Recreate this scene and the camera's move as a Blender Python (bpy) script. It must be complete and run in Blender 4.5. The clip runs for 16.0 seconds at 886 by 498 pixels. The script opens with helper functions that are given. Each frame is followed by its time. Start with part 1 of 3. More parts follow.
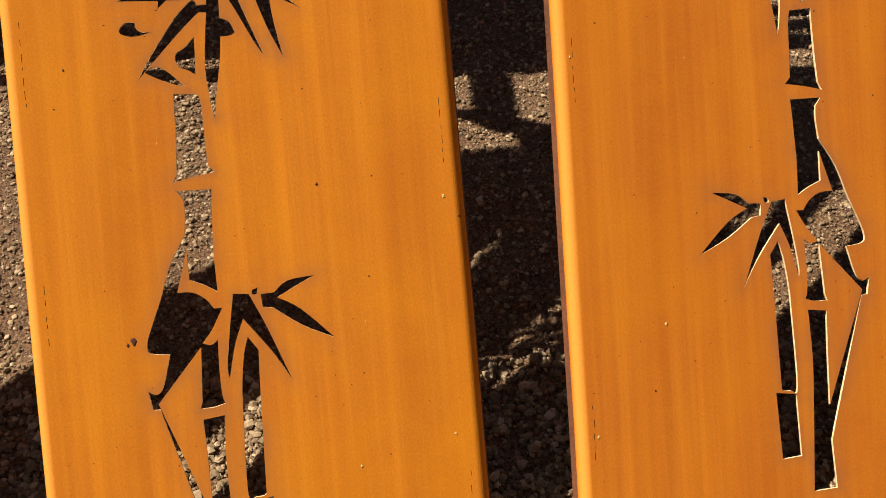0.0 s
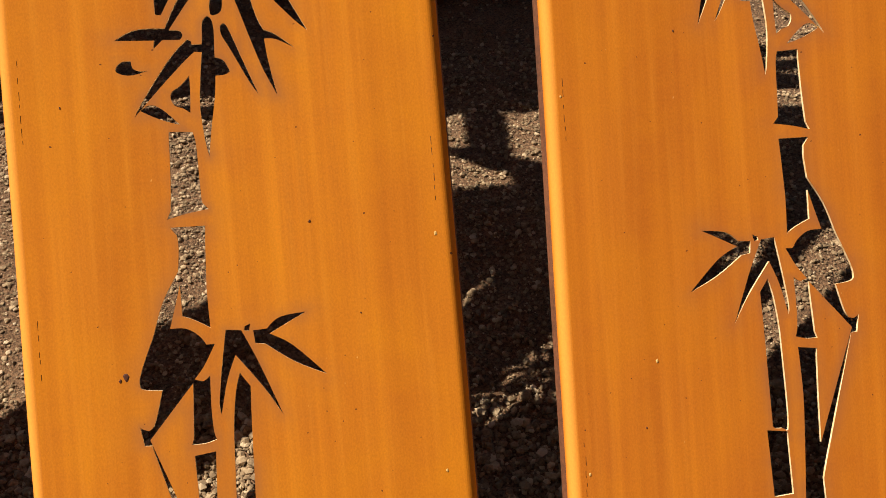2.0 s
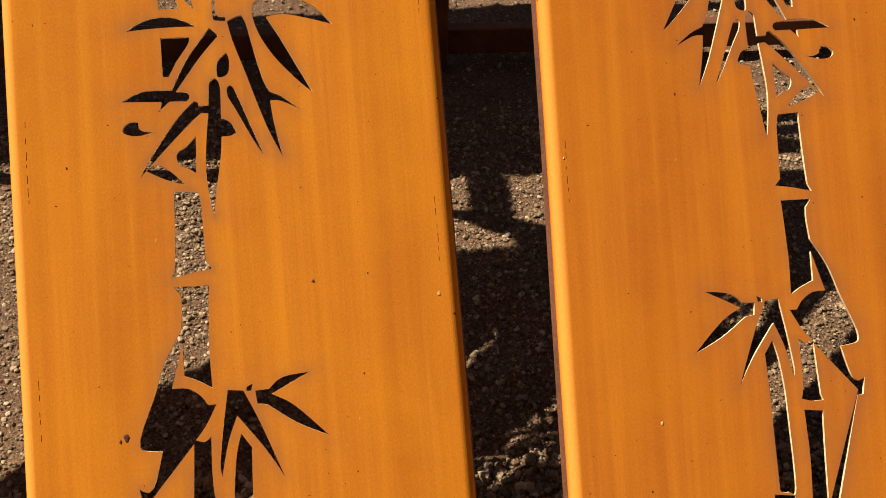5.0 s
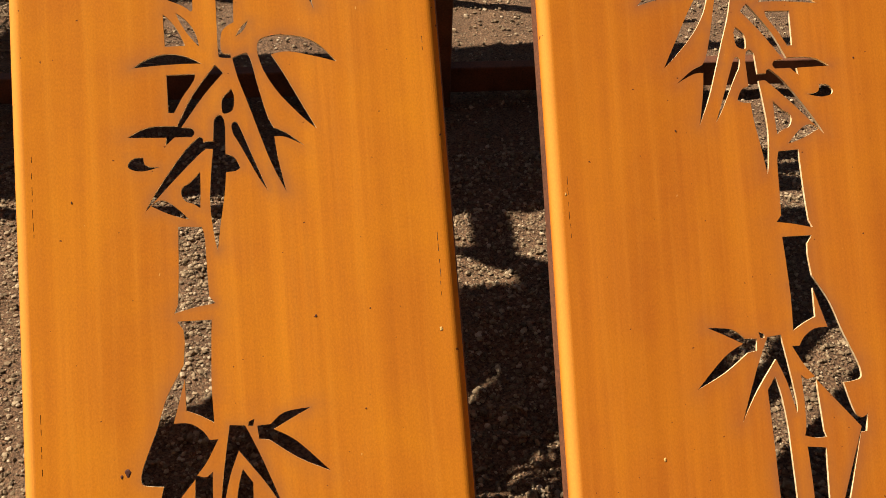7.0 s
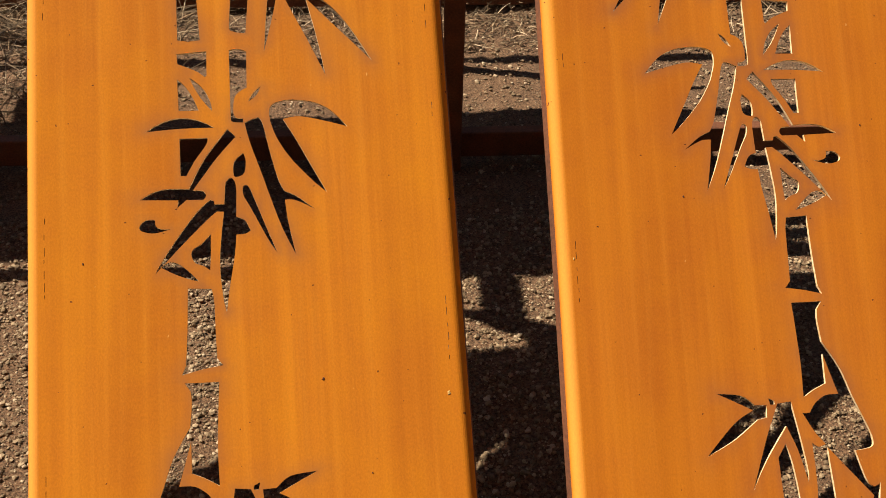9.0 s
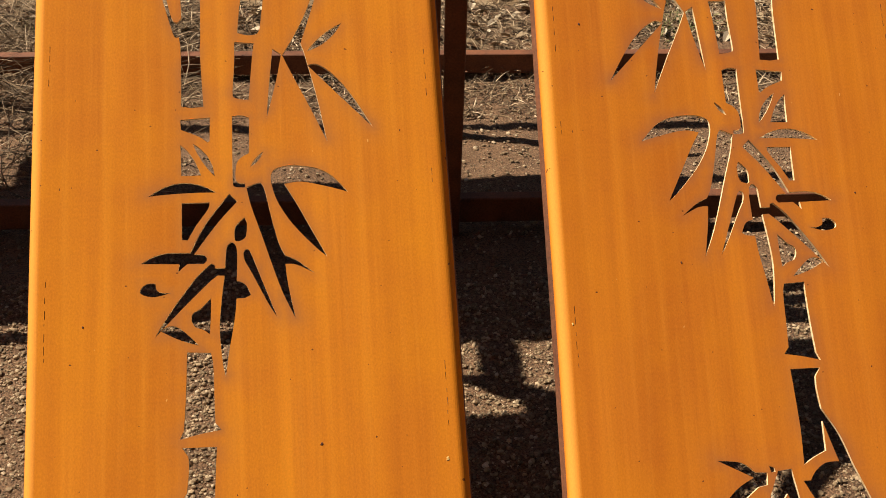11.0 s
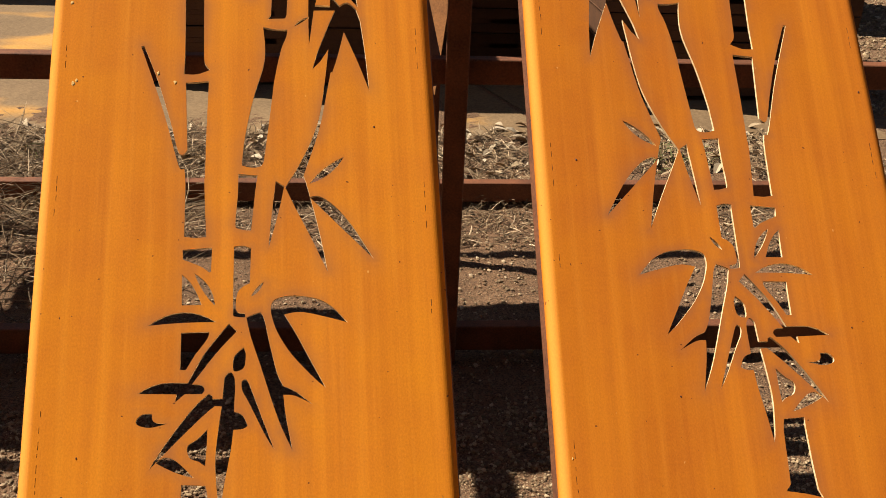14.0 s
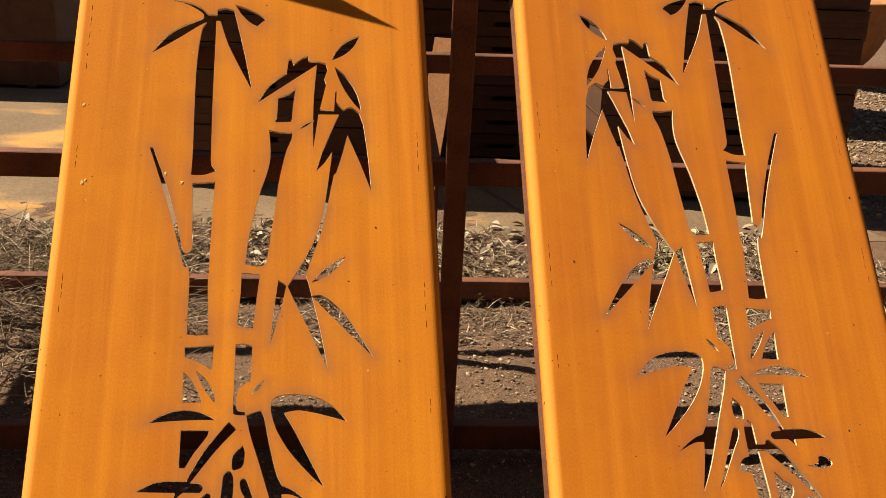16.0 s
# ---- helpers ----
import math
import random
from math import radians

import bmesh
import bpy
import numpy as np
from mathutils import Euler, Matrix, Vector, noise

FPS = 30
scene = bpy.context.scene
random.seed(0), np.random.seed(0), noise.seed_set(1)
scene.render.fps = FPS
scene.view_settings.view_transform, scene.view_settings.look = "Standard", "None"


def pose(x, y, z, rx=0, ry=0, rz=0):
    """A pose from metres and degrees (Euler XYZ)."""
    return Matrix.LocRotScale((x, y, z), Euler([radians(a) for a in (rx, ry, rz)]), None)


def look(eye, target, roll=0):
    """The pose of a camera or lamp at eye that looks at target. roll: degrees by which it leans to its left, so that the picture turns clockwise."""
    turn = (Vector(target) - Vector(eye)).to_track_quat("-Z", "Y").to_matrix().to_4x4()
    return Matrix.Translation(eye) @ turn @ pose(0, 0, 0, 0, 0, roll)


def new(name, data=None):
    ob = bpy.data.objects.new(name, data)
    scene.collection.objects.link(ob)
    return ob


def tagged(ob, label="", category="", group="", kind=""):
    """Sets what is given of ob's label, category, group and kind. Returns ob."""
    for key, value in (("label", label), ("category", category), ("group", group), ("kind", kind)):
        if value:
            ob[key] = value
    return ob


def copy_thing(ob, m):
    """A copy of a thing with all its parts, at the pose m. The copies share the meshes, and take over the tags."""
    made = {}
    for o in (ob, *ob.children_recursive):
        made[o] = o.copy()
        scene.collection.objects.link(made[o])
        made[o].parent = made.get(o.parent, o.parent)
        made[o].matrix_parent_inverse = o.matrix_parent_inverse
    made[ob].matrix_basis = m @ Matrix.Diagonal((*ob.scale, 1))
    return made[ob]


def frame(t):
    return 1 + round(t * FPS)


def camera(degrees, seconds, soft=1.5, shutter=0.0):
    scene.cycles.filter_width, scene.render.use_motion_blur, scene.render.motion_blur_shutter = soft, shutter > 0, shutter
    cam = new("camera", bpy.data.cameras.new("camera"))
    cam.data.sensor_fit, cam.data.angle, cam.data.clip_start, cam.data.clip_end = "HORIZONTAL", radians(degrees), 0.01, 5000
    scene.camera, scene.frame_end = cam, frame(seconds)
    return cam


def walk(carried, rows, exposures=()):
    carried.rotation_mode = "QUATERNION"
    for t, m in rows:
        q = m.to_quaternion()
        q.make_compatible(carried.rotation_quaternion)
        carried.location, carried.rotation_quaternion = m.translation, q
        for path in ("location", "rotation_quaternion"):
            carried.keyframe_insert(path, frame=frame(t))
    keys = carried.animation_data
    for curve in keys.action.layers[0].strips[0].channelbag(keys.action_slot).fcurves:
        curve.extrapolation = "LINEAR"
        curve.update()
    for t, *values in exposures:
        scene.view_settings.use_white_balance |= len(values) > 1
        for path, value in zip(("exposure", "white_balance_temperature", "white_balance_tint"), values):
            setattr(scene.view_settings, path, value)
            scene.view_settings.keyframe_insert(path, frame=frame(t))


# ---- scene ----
cam = camera(45.86, 16.0, soft=0.9)
ROWS = [
    (0.0, 0.0000, 0.0000, 1.7200, 44.996, -0.691, -5.211),
    (0.5, 0.0037, -0.0062, 1.7231, 45.076, -0.883, -5.342),
    (1.0, 0.0069, -0.0077, 1.7243, 45.766, -0.911, -5.303),
    (1.5, 0.0076, -0.0083, 1.7250, 46.499, -0.870, -5.295),
    (2.0, 0.0095, -0.0108, 1.7293, 47.025, -0.866, -5.198),
    (2.5, 0.0083, -0.0138, 1.7321, 47.519, -0.879, -5.178),
    (3.0, 0.0081, -0.0146, 1.7364, 47.927, -0.923, -5.113),
    (3.5, 0.0064, -0.0154, 1.7355, 48.708, -0.972, -5.052),
    (4.0, 0.0063, -0.0169, 1.7297, 49.427, -0.924, -5.036),
    (6.5, 0.0046, -0.0156, 1.7204, 52.123, -0.969, -4.949),
    (7.0, 0.0048, -0.0246, 1.7225, 52.689, -0.937, -4.841),
    (7.5, 0.0067, -0.0296, 1.7222, 53.472, -0.863, -4.612),
    (8.0, 0.0064, -0.0296, 1.7245, 54.257, -0.949, -4.597),
    (8.5, 0.0091, -0.0285, 1.7263, 55.178, -0.836, -4.297),
    (11.0, 0.0042, -0.0358, 1.7315, 59.664, -1.176, -4.129),
    (11.5, -0.0009, -0.0386, 1.7326, 60.675, -1.330, -4.229),
    (12.0, -0.0032, -0.0379, 1.7324, 61.833, -1.436, -4.260),
    (12.5, -0.0099, -0.0380, 1.7361, 62.971, -1.612, -4.353),
    (13.0, -0.0086, -0.0351, 1.7404, 63.972, -1.697, -4.324),
    (13.5, -0.0080, -0.0304, 1.7435, 65.179, -1.785, -4.275),
    (14.0, -0.0100, -0.0342, 1.7482, 66.403, -1.854, -4.276),
    (14.5, -0.0118, -0.0378, 1.7489, 67.725, -2.023, -4.253),
    (15.0, -0.0133, -0.0440, 1.7530, 69.105, -2.051, -4.266),
    (15.5, -0.0183, -0.0456, 1.7564, 70.418, -2.282, -4.328),
    (16.0, -0.0206, -0.0566, 1.7645, 71.663, -2.401, -4.324),
]
walk(cam, [(t, pose(x, y, z, rx, ry, rz)) for t, x, y, z, rx, ry, rz in ROWS], [(0.0, 0.65, 7100, 11), (8.0, 0.65, 7100, 11), (12.5, 0.66, 7100, 11), (16.0, 0.78, 7100, 11)])

# ---- light ----
SUN = Vector((-0.76, 0.27, 1.0)).normalized()
world = bpy.data.worlds.new("sky")
scene.world = world
world.use_nodes = True
wn = world.node_tree
sky = wn.nodes.new("ShaderNodeTexSky")
sky.sky_type, sky.sun_disc = "NISHITA", False
sky.sun_elevation = math.asin(SUN.z)
sky.sun_rotation = math.atan2(SUN.x, SUN.y)
wn.links.new(sky.outputs["Color"], wn.nodes["Background"].inputs["Color"])
wn.nodes["Background"].inputs["Strength"].default_value = 0.03
sun_data = bpy.data.lights.new("sun", "SUN")
sun_data.energy, sun_data.angle, sun_data.color = 5.0, radians(0.5), (1.0, 0.92, 0.78)
sun = new("sun", sun_data)
sun.matrix_world = look(SUN * 30, (0, 0, 0))

# ---- materials ----
def mat(name, rough=0.8, metal=0.0):
    m = bpy.data.materials.new(name)
    m.use_nodes = True
    t = m.node_tree
    b = t.nodes["Principled BSDF"]
    b.inputs["Roughness"].default_value, b.inputs["Metallic"].default_value = rough, metal
    return m, t, b


def node(t, kind, **values):
    n = t.nodes.new(kind)
    for key, value in values.items():
        n.inputs[key.replace("_", " ")].default_value = value
    return n


def coords(t, scale=(1, 1, 1)):
    """Object coordinates, stretched."""
    c, m = t.nodes.new("ShaderNodeTexCoord"), t.nodes.new("ShaderNodeMapping")
    m.inputs["Scale"].default_value = scale
    t.links.new(c.outputs["Object"], m.inputs["Vector"])
    return m.outputs["Vector"]


def fractal(t, vec, scale, detail=4.0, rough=0.55):
    n = node(t, "ShaderNodeTexNoise", Scale=scale, Detail=detail, Roughness=rough)
    t.links.new(vec, n.inputs["Vector"])
    return n.outputs["Fac"]


def ramp(t, fac, stops):
    n = t.nodes.new("ShaderNodeValToRGB")
    el = n.color_ramp.elements
    while len(el) < len(stops):
        el.new(0.5)
    for e, (p, c) in zip(el, stops):
        e.position, e.color = p, (*c, 1)
    t.links.new(fac, n.inputs["Fac"])
    return n.outputs["Color"]


def mix(t, fac, a, b, how="MIX"):
    n = t.nodes.new("ShaderNodeMix")
    n.data_type, n.blend_type = "RGBA", how
    for sock, v in ((n.inputs["Factor"], fac), (n.inputs["A"], a), (n.inputs["B"], b)):
        if hasattr(v, "is_output"):
            t.links.new(v, sock)
        else:
            sock.default_value = v if isinstance(v, float) else (*v, 1)
    return n.outputs["Result"]


def bump(t, b, fac, strength, distance):
    n = node(t, "ShaderNodeBump", Strength=strength, Distance=distance)
    t.links.new(fac, n.inputs["Height"])
    t.links.new(n.outputs["Normal"], b.inputs["Normal"])


def corten(name="weathered_steel", sun_tone=0.0, tint=(0.38, 0.138, 0.050), cast=(1.0, 1.0, 1.0)):
    """Orange weathered steel: long runs of rust down the sheet, fine grain, brown heat marks along the laser cuts."""
    m, t, b = mat(name, 0.85)
    b.inputs["Specular IOR Level"].default_value = 0.12
    heat, split = t.nodes.new("ShaderNodeUVMap"), t.nodes.new("ShaderNodeSeparateXYZ")
    heat.uv_map = "heat"
    t.links.new(heat.outputs["UV"], split.inputs["Vector"])
    runs = fractal(t, coords(t, (26, 0.55, 26)), 1.0, 3.0, 0.6)
    broad = fractal(t, coords(t, (5.5, 0.5, 5.5)), 1.0, 4.0, 0.6)
    cloud = fractal(t, coords(t), 4.2, 6.0, 0.65)
    grain = fractal(t, coords(t, (1, 0.6, 1)), 330.0, 3.0, 0.65)
    c = ramp(t, runs, [(0.28, (0.50, 0.143, 0.020)), (0.5, (0.65, 0.204, 0.022)), (0.72, (0.79, 0.278, 0.026))])
    c = mix(t, ramp(t, broad, [(0.36, (0, 0, 0)), (0.62, (0.75, 0.75, 0.75))]), c, (0.50, 0.138, 0.014))
    c = mix(t, ramp(t, cloud, [(0.42, (0, 0, 0)), (0.72, (0.55, 0.55, 0.55))]), c, (0.72, 0.255, 0.013))
    # sunlight on the bend put into the colour, paler by the UV's Y
    if sun_tone:
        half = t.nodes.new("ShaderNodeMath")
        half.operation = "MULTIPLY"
        half.inputs[1].default_value = sun_tone
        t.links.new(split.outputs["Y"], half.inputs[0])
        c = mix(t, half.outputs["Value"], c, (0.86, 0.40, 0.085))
    thin = fractal(t, coords(t, (60, 1.6, 60)), 1.0, 4.0, 0.6)
    c = mix(t, ramp(t, thin, [(0.5, (0, 0, 0)), (0.75, (0.2, 0.2, 0.2))]), c, (0.86, 0.36, 0.05))
    c = mix(t, 0.145, c, ramp(t, grain, [(0.3, (0.26, 0.07, 0.007)), (0.7, (0.98, 0.36, 0.03))]))
    patch = ramp(t, fractal(t, coords(t), 9.0, 3.0), [(0.35, (0.2, 0.2, 0.2)), (0.62, (1, 1, 1))])
    amount = mix(t, split.outputs["X"], (0.0, 0.0, 0.0), patch)
    c = mix(t, amount, c, tint)
    specks = ramp(t, fractal(t, coords(t), 95.0, 1.0), [(0.775, (0, 0, 0)), (0.79, (1, 1, 1))])
    c = mix(t, specks, c, (0.16, 0.05, 0.015))
    pale = ramp(t, fractal(t, coords(t, (1, 0.45, 1)), 90.0, 1.0), [(0.80, (0, 0, 0)), (0.82, (0.6, 0.6, 0.6))])
    c = mix(t, pale, c, (0.85, 0.50, 0.16))
    c = mix(t, 1.0, c, cast, "MULTIPLY")
    t.links.new(c, b.inputs["Base Color"])
    bump(t, b, grain, 0.22, 0.0009)
    return m


def cut_edge():
    """The sawn-through thickness of the sheet."""
    m, t, b = mat("cut_edge", 0.6)
    t.links.new(ramp(t, fractal(t, coords(t), 90.0), [(0.3, (0.70, 0.45, 0.20)), (0.7, (0.92, 0.74, 0.50))]), b.inputs["Base Color"])
    return m


def dark_rust(name, low, high, rough=0.75):
    m, t, b = mat(name, rough)
    a = fractal(t, coords(t), 7.0, 6.0, 0.65)
    g = fractal(t, coords(t), 160.0, 2.0)
    c = ramp(t, a, [(0.3, low), (0.7, high)])
    c = mix(t, 0.25, c, ramp(t, g, [(0.3, tuple(v * 0.4 for v in low)), (0.7, tuple(min(1, v * 1.7) for v in high))]))
    t.links.new(c, b.inputs["Base Color"])
    bump(t, b, g, 0.3, 0.001)
    return m


def earth():
    m, t, b = mat("earth", 0.95)
    v = coords(t)
    big, mid, fine = fractal(t, v, 0.9, 4.0), fractal(t, v, 14.0, 6.0, 0.65), fractal(t, v, 150.0, 4.0, 0.7)
    c = ramp(t, mid, [(0.3, (0.052, 0.026, 0.012)), (0.5, (0.130, 0.069, 0.036)), (0.72, (0.270, 0.153, 0.085))])
    c = mix(t, ramp(t, big, [(0.4, (0, 0, 0)), (0.65, (0.624, 0.485, 0.416))]), c, (0.192, 0.112, 0.062))
    c = mix(t, 0.55, c, ramp(t, fine, [(0.38, (0.021, 0.010, 0.005)), (0.62, (0.416, 0.235, 0.131))]))
    t.links.new(c, b.inputs["Base Color"])
    bump(t, b, fine, 1.0, 0.012)
    return m


def per_piece(name, stops, rough=0.9):
    """One colour for each loose piece of a joined mesh."""
    m, t, b = mat(name, rough)
    g = t.nodes.new("ShaderNodeNewGeometry")
    c = ramp(t, g.outputs["Random Per Island"], stops)
    c = mix(t, 0.35, c, ramp(t, fractal(t, coords(t), 210.0, 3.0), [(0.3, (0.070, 0.043, 0.024)), (0.7, (0.500, 0.361, 0.218))]))
    t.links.new(c, b.inputs["Base Color"])
    return m


def concrete(name="concrete", clean=0.66):
    m, t, b = mat(name, 0.9)
    v = coords(t)
    a, fine = fractal(t, v, 1.7, 6.0, 0.6), fractal(t, v, 60.0, 4.0, 0.7)
    c = ramp(t, a, [(0.3, (0.115, 0.069, 0.033)), (0.7, (0.215, 0.136, 0.068))])
    rusty = ramp(t, fractal(t, coords(t, (1, 1.6, 1)), 0.75, 3.0), [(clean, (0, 0, 0)), (clean + 0.12, (1, 1, 1))])
    c = mix(t, rusty, c, (0.580, 0.284, 0.048))
    c = mix(t, 0.3, c, ramp(t, fine, [(0.35, (0.070, 0.043, 0.022)), (0.65, (0.360, 0.249, 0.143))]))
    t.links.new(c, b.inputs["Base Color"])
    bump(t, b, fine, 0.5, 0.004)
    return m


# FOLD is the same steel with sunlight painted along the bend
CORTEN, FOLD, EDGE = corten(cast=(1.08, 1.10, 1.0)), corten("sun_toned_fold", 0.8), cut_edge()
REDDER = corten("redder_weathered_steel", cast=(0.97, 0.93, 0.95))
RAIL = dark_rust("rail_rust", (0.05, 0.017, 0.009), (0.21, 0.072, 0.030))
PLATE = dark_rust("plate_rust", (0.055, 0.022, 0.010), (0.12, 0.05, 0.02))
BOWL = dark_rust("bowl_rust", (0.24, 0.10, 0.03), (0.42, 0.17, 0.05))
EARTH, CONCRETE, STAINED = earth(), concrete(), concrete("stained_concrete", 0.55)
STONE = per_piece("stones", [(0.0, (0.085, 0.052, 0.029)), (0.35, (0.190, 0.128, 0.075)), (0.7, (0.350, 0.252, 0.155)), (0.9, (0.520, 0.395, 0.260)), (1.0, (0.680, 0.550, 0.400))])
STRAW = per_piece("straw", [(0.0, (0.020, 0.011, 0.006)), (0.5, (0.075, 0.042, 0.022)), (0.78, (0.30, 0.20, 0.115)), (1.0, (0.86, 0.68, 0.48))])
WEED = per_piece("weed", [(0.0, (0.05, 0.10, 0.02)), (0.6, (0.11, 0.17, 0.035)), (1.0, (0.22, 0.25, 0.07))])
LITTER = per_piece("litter", [(0.0, (0.16, 0.105, 0.06)), (0.5, (0.36, 0.27, 0.17)), (1.0, (0.68, 0.60, 0.48))])


# ---- building helpers ----
def mesh(name, verts, faces, mats, parent=None, label="", smooth=False):
    me = bpy.data.meshes.new(name)
    me.from_pydata(verts, [], faces)
    for m in mats if isinstance(mats, (list, tuple)) else [mats]:
        me.materials.append(m)
    if smooth:
        me.polygons.foreach_set("use_smooth", [True] * len(me.polygons))
    me.update()
    ob = new(name, me)
    if parent:
        ob.parent = parent
    if label:
        ob["label"] = label
    return ob


def part(name, bm, material, parent, label="", m=None):
    """Links a bmesh as one part under a thing."""
    me = bpy.data.meshes.new(name)
    bm.to_mesh(me)
    bm.free()
    me.materials.append(material)
    ob = new(name, me)
    ob.parent = parent
    if m is not None:
        ob.matrix_local = m
    if label:
        ob["label"] = label
    return ob


def thing(name, m, label, category, group=""):
    ob = new(name)
    ob.matrix_world = m
    return tagged(ob, label, category, group)


def bar(size, edge=0.004, wall=0.0):
    """A box section with rounded edges along x; with a wall thickness its ends are open."""
    bm = bmesh.new()
    bmesh.ops.create_cube(bm, size=1)
    bmesh.ops.scale(bm, vec=size, verts=bm.verts)
    if wall:
        ends = [f for f in bm.faces if abs(f.normal.x) > 0.9]
        r = bmesh.ops.inset_individual(bm, faces=ends, thickness=wall)
        for f in ends:
            bmesh.ops.translate(bm, vec=f.normal * -0.06, verts=f.verts)
    long = [e for e in bm.edges if abs(e.verts[0].co.x - e.verts[1].co.x) > size[0] * 0.9 and len(e.link_faces) == 2]
    bmesh.ops.bevel(bm, geom=long, offset=edge, segments=3, affect="EDGES", profile=0.5)
    return bm


# ---- ground ----
def axis(stops):
    """Coordinates along one axis, dense near the panels and wide apart far off."""
    out = []
    for a, b, n in stops:
        out += list(np.linspace(a, b, n, endpoint=False))
    return np.array(out + [stops[-1][1]])


def swell(x, y):
    near = 1.0 if y < 6 else 0.4
    return near * (0.022 * noise.noise((x * 1.3, y * 1.3, 3)) + 0.014 * noise.noise((x * 6, y * 6, 1)) + 0.010 * noise.noise((x * 24, y * 24, 7)))


gx = axis([(-150, -12, 8), (-12, -2, 14), (-2, 2.6, 150), (2.6, 12, 14), (12, 150, 8)])
gy = axis([(-150, -6, 8), (-6, 0.3, 14), (0.3, 6.0, 200), (6.0, 16, 24), (16, 250, 12)])
gv = [(x, y, swell(x, y)) for y in gy for x in gx]
W = len(gx)
gf = [(j * W + i, j * W + i + 1, (j + 1) * W + i + 1, (j + 1) * W + i) for j in range(len(gy) - 1) for i in range(W - 1)]
tagged(mesh("ground", gv, gf, EARTH, smooth=True), "brown trodden earth strewn with gravel under the panels", "ground", kind="structure")

rng = np.random.default_rng(4)
bm = bmesh.new()
bmesh.ops.create_icosphere(bm, subdivisions=1, radius=1.0)
ICO_V = np.array([v.co[:] for v in bm.verts])
ICO_F = [[v.index for v in f.verts] for f in bm.faces]
bm.free()


def gravel(name, count, x0, x1, y0, y1, small, large, label):
    x, y = rng.uniform(x0, x1, count), rng.uniform(y0, y1, count)
    r = small * (large / small) ** (rng.random(count) ** 2.6)
    z = np.array([swell(p, q) for p, q in zip(x, y)]) + 0.42 * r
    size = rng.uniform(0.7, 1.3, (count, 3)) * (1, 1, 0.75) * r[:, None]
    v = ICO_V * (1 + rng.uniform(-0.3, 0.3, (count, 12, 1))) * size[:, None]
    c, s = np.cos(6.28 * rng.random(count)), np.sin(6.28 * rng.random(count))
    n = np.hypot(c, s)
    c, s = (c / n)[:, None], (s / n)[:, None]
    v = np.stack([v[..., 0] * c - v[..., 1] * s + x[:, None], v[..., 0] * s + v[..., 1] * c + y[:, None], v[..., 2] + z[:, None]], 2)
    verts = v.reshape(-1, 3).tolist()
    faces = (np.array(ICO_F)[None] + 12 * np.arange(count)[:, None, None]).reshape(-1, 3).tolist()
    return tagged(mesh(name, verts, faces, STONE), label, "gravel", kind="stuff")


ICO_V = ICO_V[:12]
for x0, x1 in ((-1.2, -0.64), (-0.64, -0.18), (0.12, 0.70), (0.70, 1.25), (1.25, 1.7)):
    gravel("gravel", 15500, x0, x1, 0.6, 2.75, 0.0020, 0.0080, "fine grey-brown gravel scattered over trodden earth")
    gravel("gravel", 3400, x0, x1, 0.55, 1.36, 0.0045, 0.0125, "coarse pale gravel lying on brown earth")
gravel("gravel", 22000, -1.7, 2.0, 2.7, 4.6, 0.0018, 0.009, "sparse pebbles on dry earth behind the rack")
gravel("gravel", 12000, 2.9, 6.2, 6.0, 11.5, 0.007, 0.024, "sunlit pale gravel on open ground beside the slab")

# ---- concrete pad ----
def slab(x0, x1, y0, y1, material):
    bm = bmesh.new()
    bmesh.ops.create_cube(bm, size=1)
    bmesh.ops.scale(bm, vec=(x1 - x0, y1 - y0, 0.12), verts=bm.verts)
    for v in bm.verts:
        v.co.x -= 0.33 * v.co.y
    bmesh.ops.bevel(bm, geom=bm.edges[:], offset=0.012, segments=2, affect="EDGES")
    me = bpy.data.meshes.new("concrete_slab")
    bm.to_mesh(me)
    bm.free()
    me.materials.append(material)
    ob = new("concrete_slab", me)
    ob.location = ((x0 + x1) / 2, (y0 + y1) / 2, -0.055)
    return tagged(ob, "pale concrete slab with rusty yellow stains", "slab", kind="structure")


for x0, x1, material in ((-6.2, -1.91, STAINED), (-1.89, 0.3, CONCRETE), (0.32, 2.3, CONCRETE)):
    slab(x0, x1, 5.5, 10.5, material)


# ---- dead grass, weeds and leaf litter ----
def blades(name, material, count, area, length, lift, label, width=0.0022, category="grass"):
    """Thin curved stalks with a three-sided section, each bent its own way."""
    verts, faces = [], []
    for k in range(count):
        x, y = area()
        L, a, e = rng.uniform(*length), rng.uniform(0, 6.28), rng.uniform(*lift)
        d = np.array([math.cos(a) * math.cos(e), math.sin(a) * math.cos(e), math.sin(e)])
        side = np.array([-math.sin(a), math.cos(a), 0.0])
        bend = rng.uniform(-0.5, 0.5) * side + np.array([0, 0, -0.45 * math.sin(e)])
        base = np.array([x, y, swell(x, y) + rng.uniform(0.0, 0.02)])
        n = len(verts)
        for q, w in ((0, 1.0), (0.35, 0.9), (0.7, 0.6), (1.0, 0.15)):
            p = base + d * L * q + bend * L * q * q
            p[2] = max(p[2], base[2])
            r = width * w * (0.6 + 0.8 * (k % 7) / 6)
            verts += [tuple(p + side * r), tuple(p - side * r), tuple(p + np.array([0, 0, r]))]
        for s in range(3):
            o = n + 3 * s
            faces += [(o, o + 1, o + 4, o + 3), (o + 1, o + 2, o + 5, o + 4), (o + 2, o, o + 3, o + 5)]
    return tagged(mesh(name, verts, faces, material), label, category, kind="stuff")


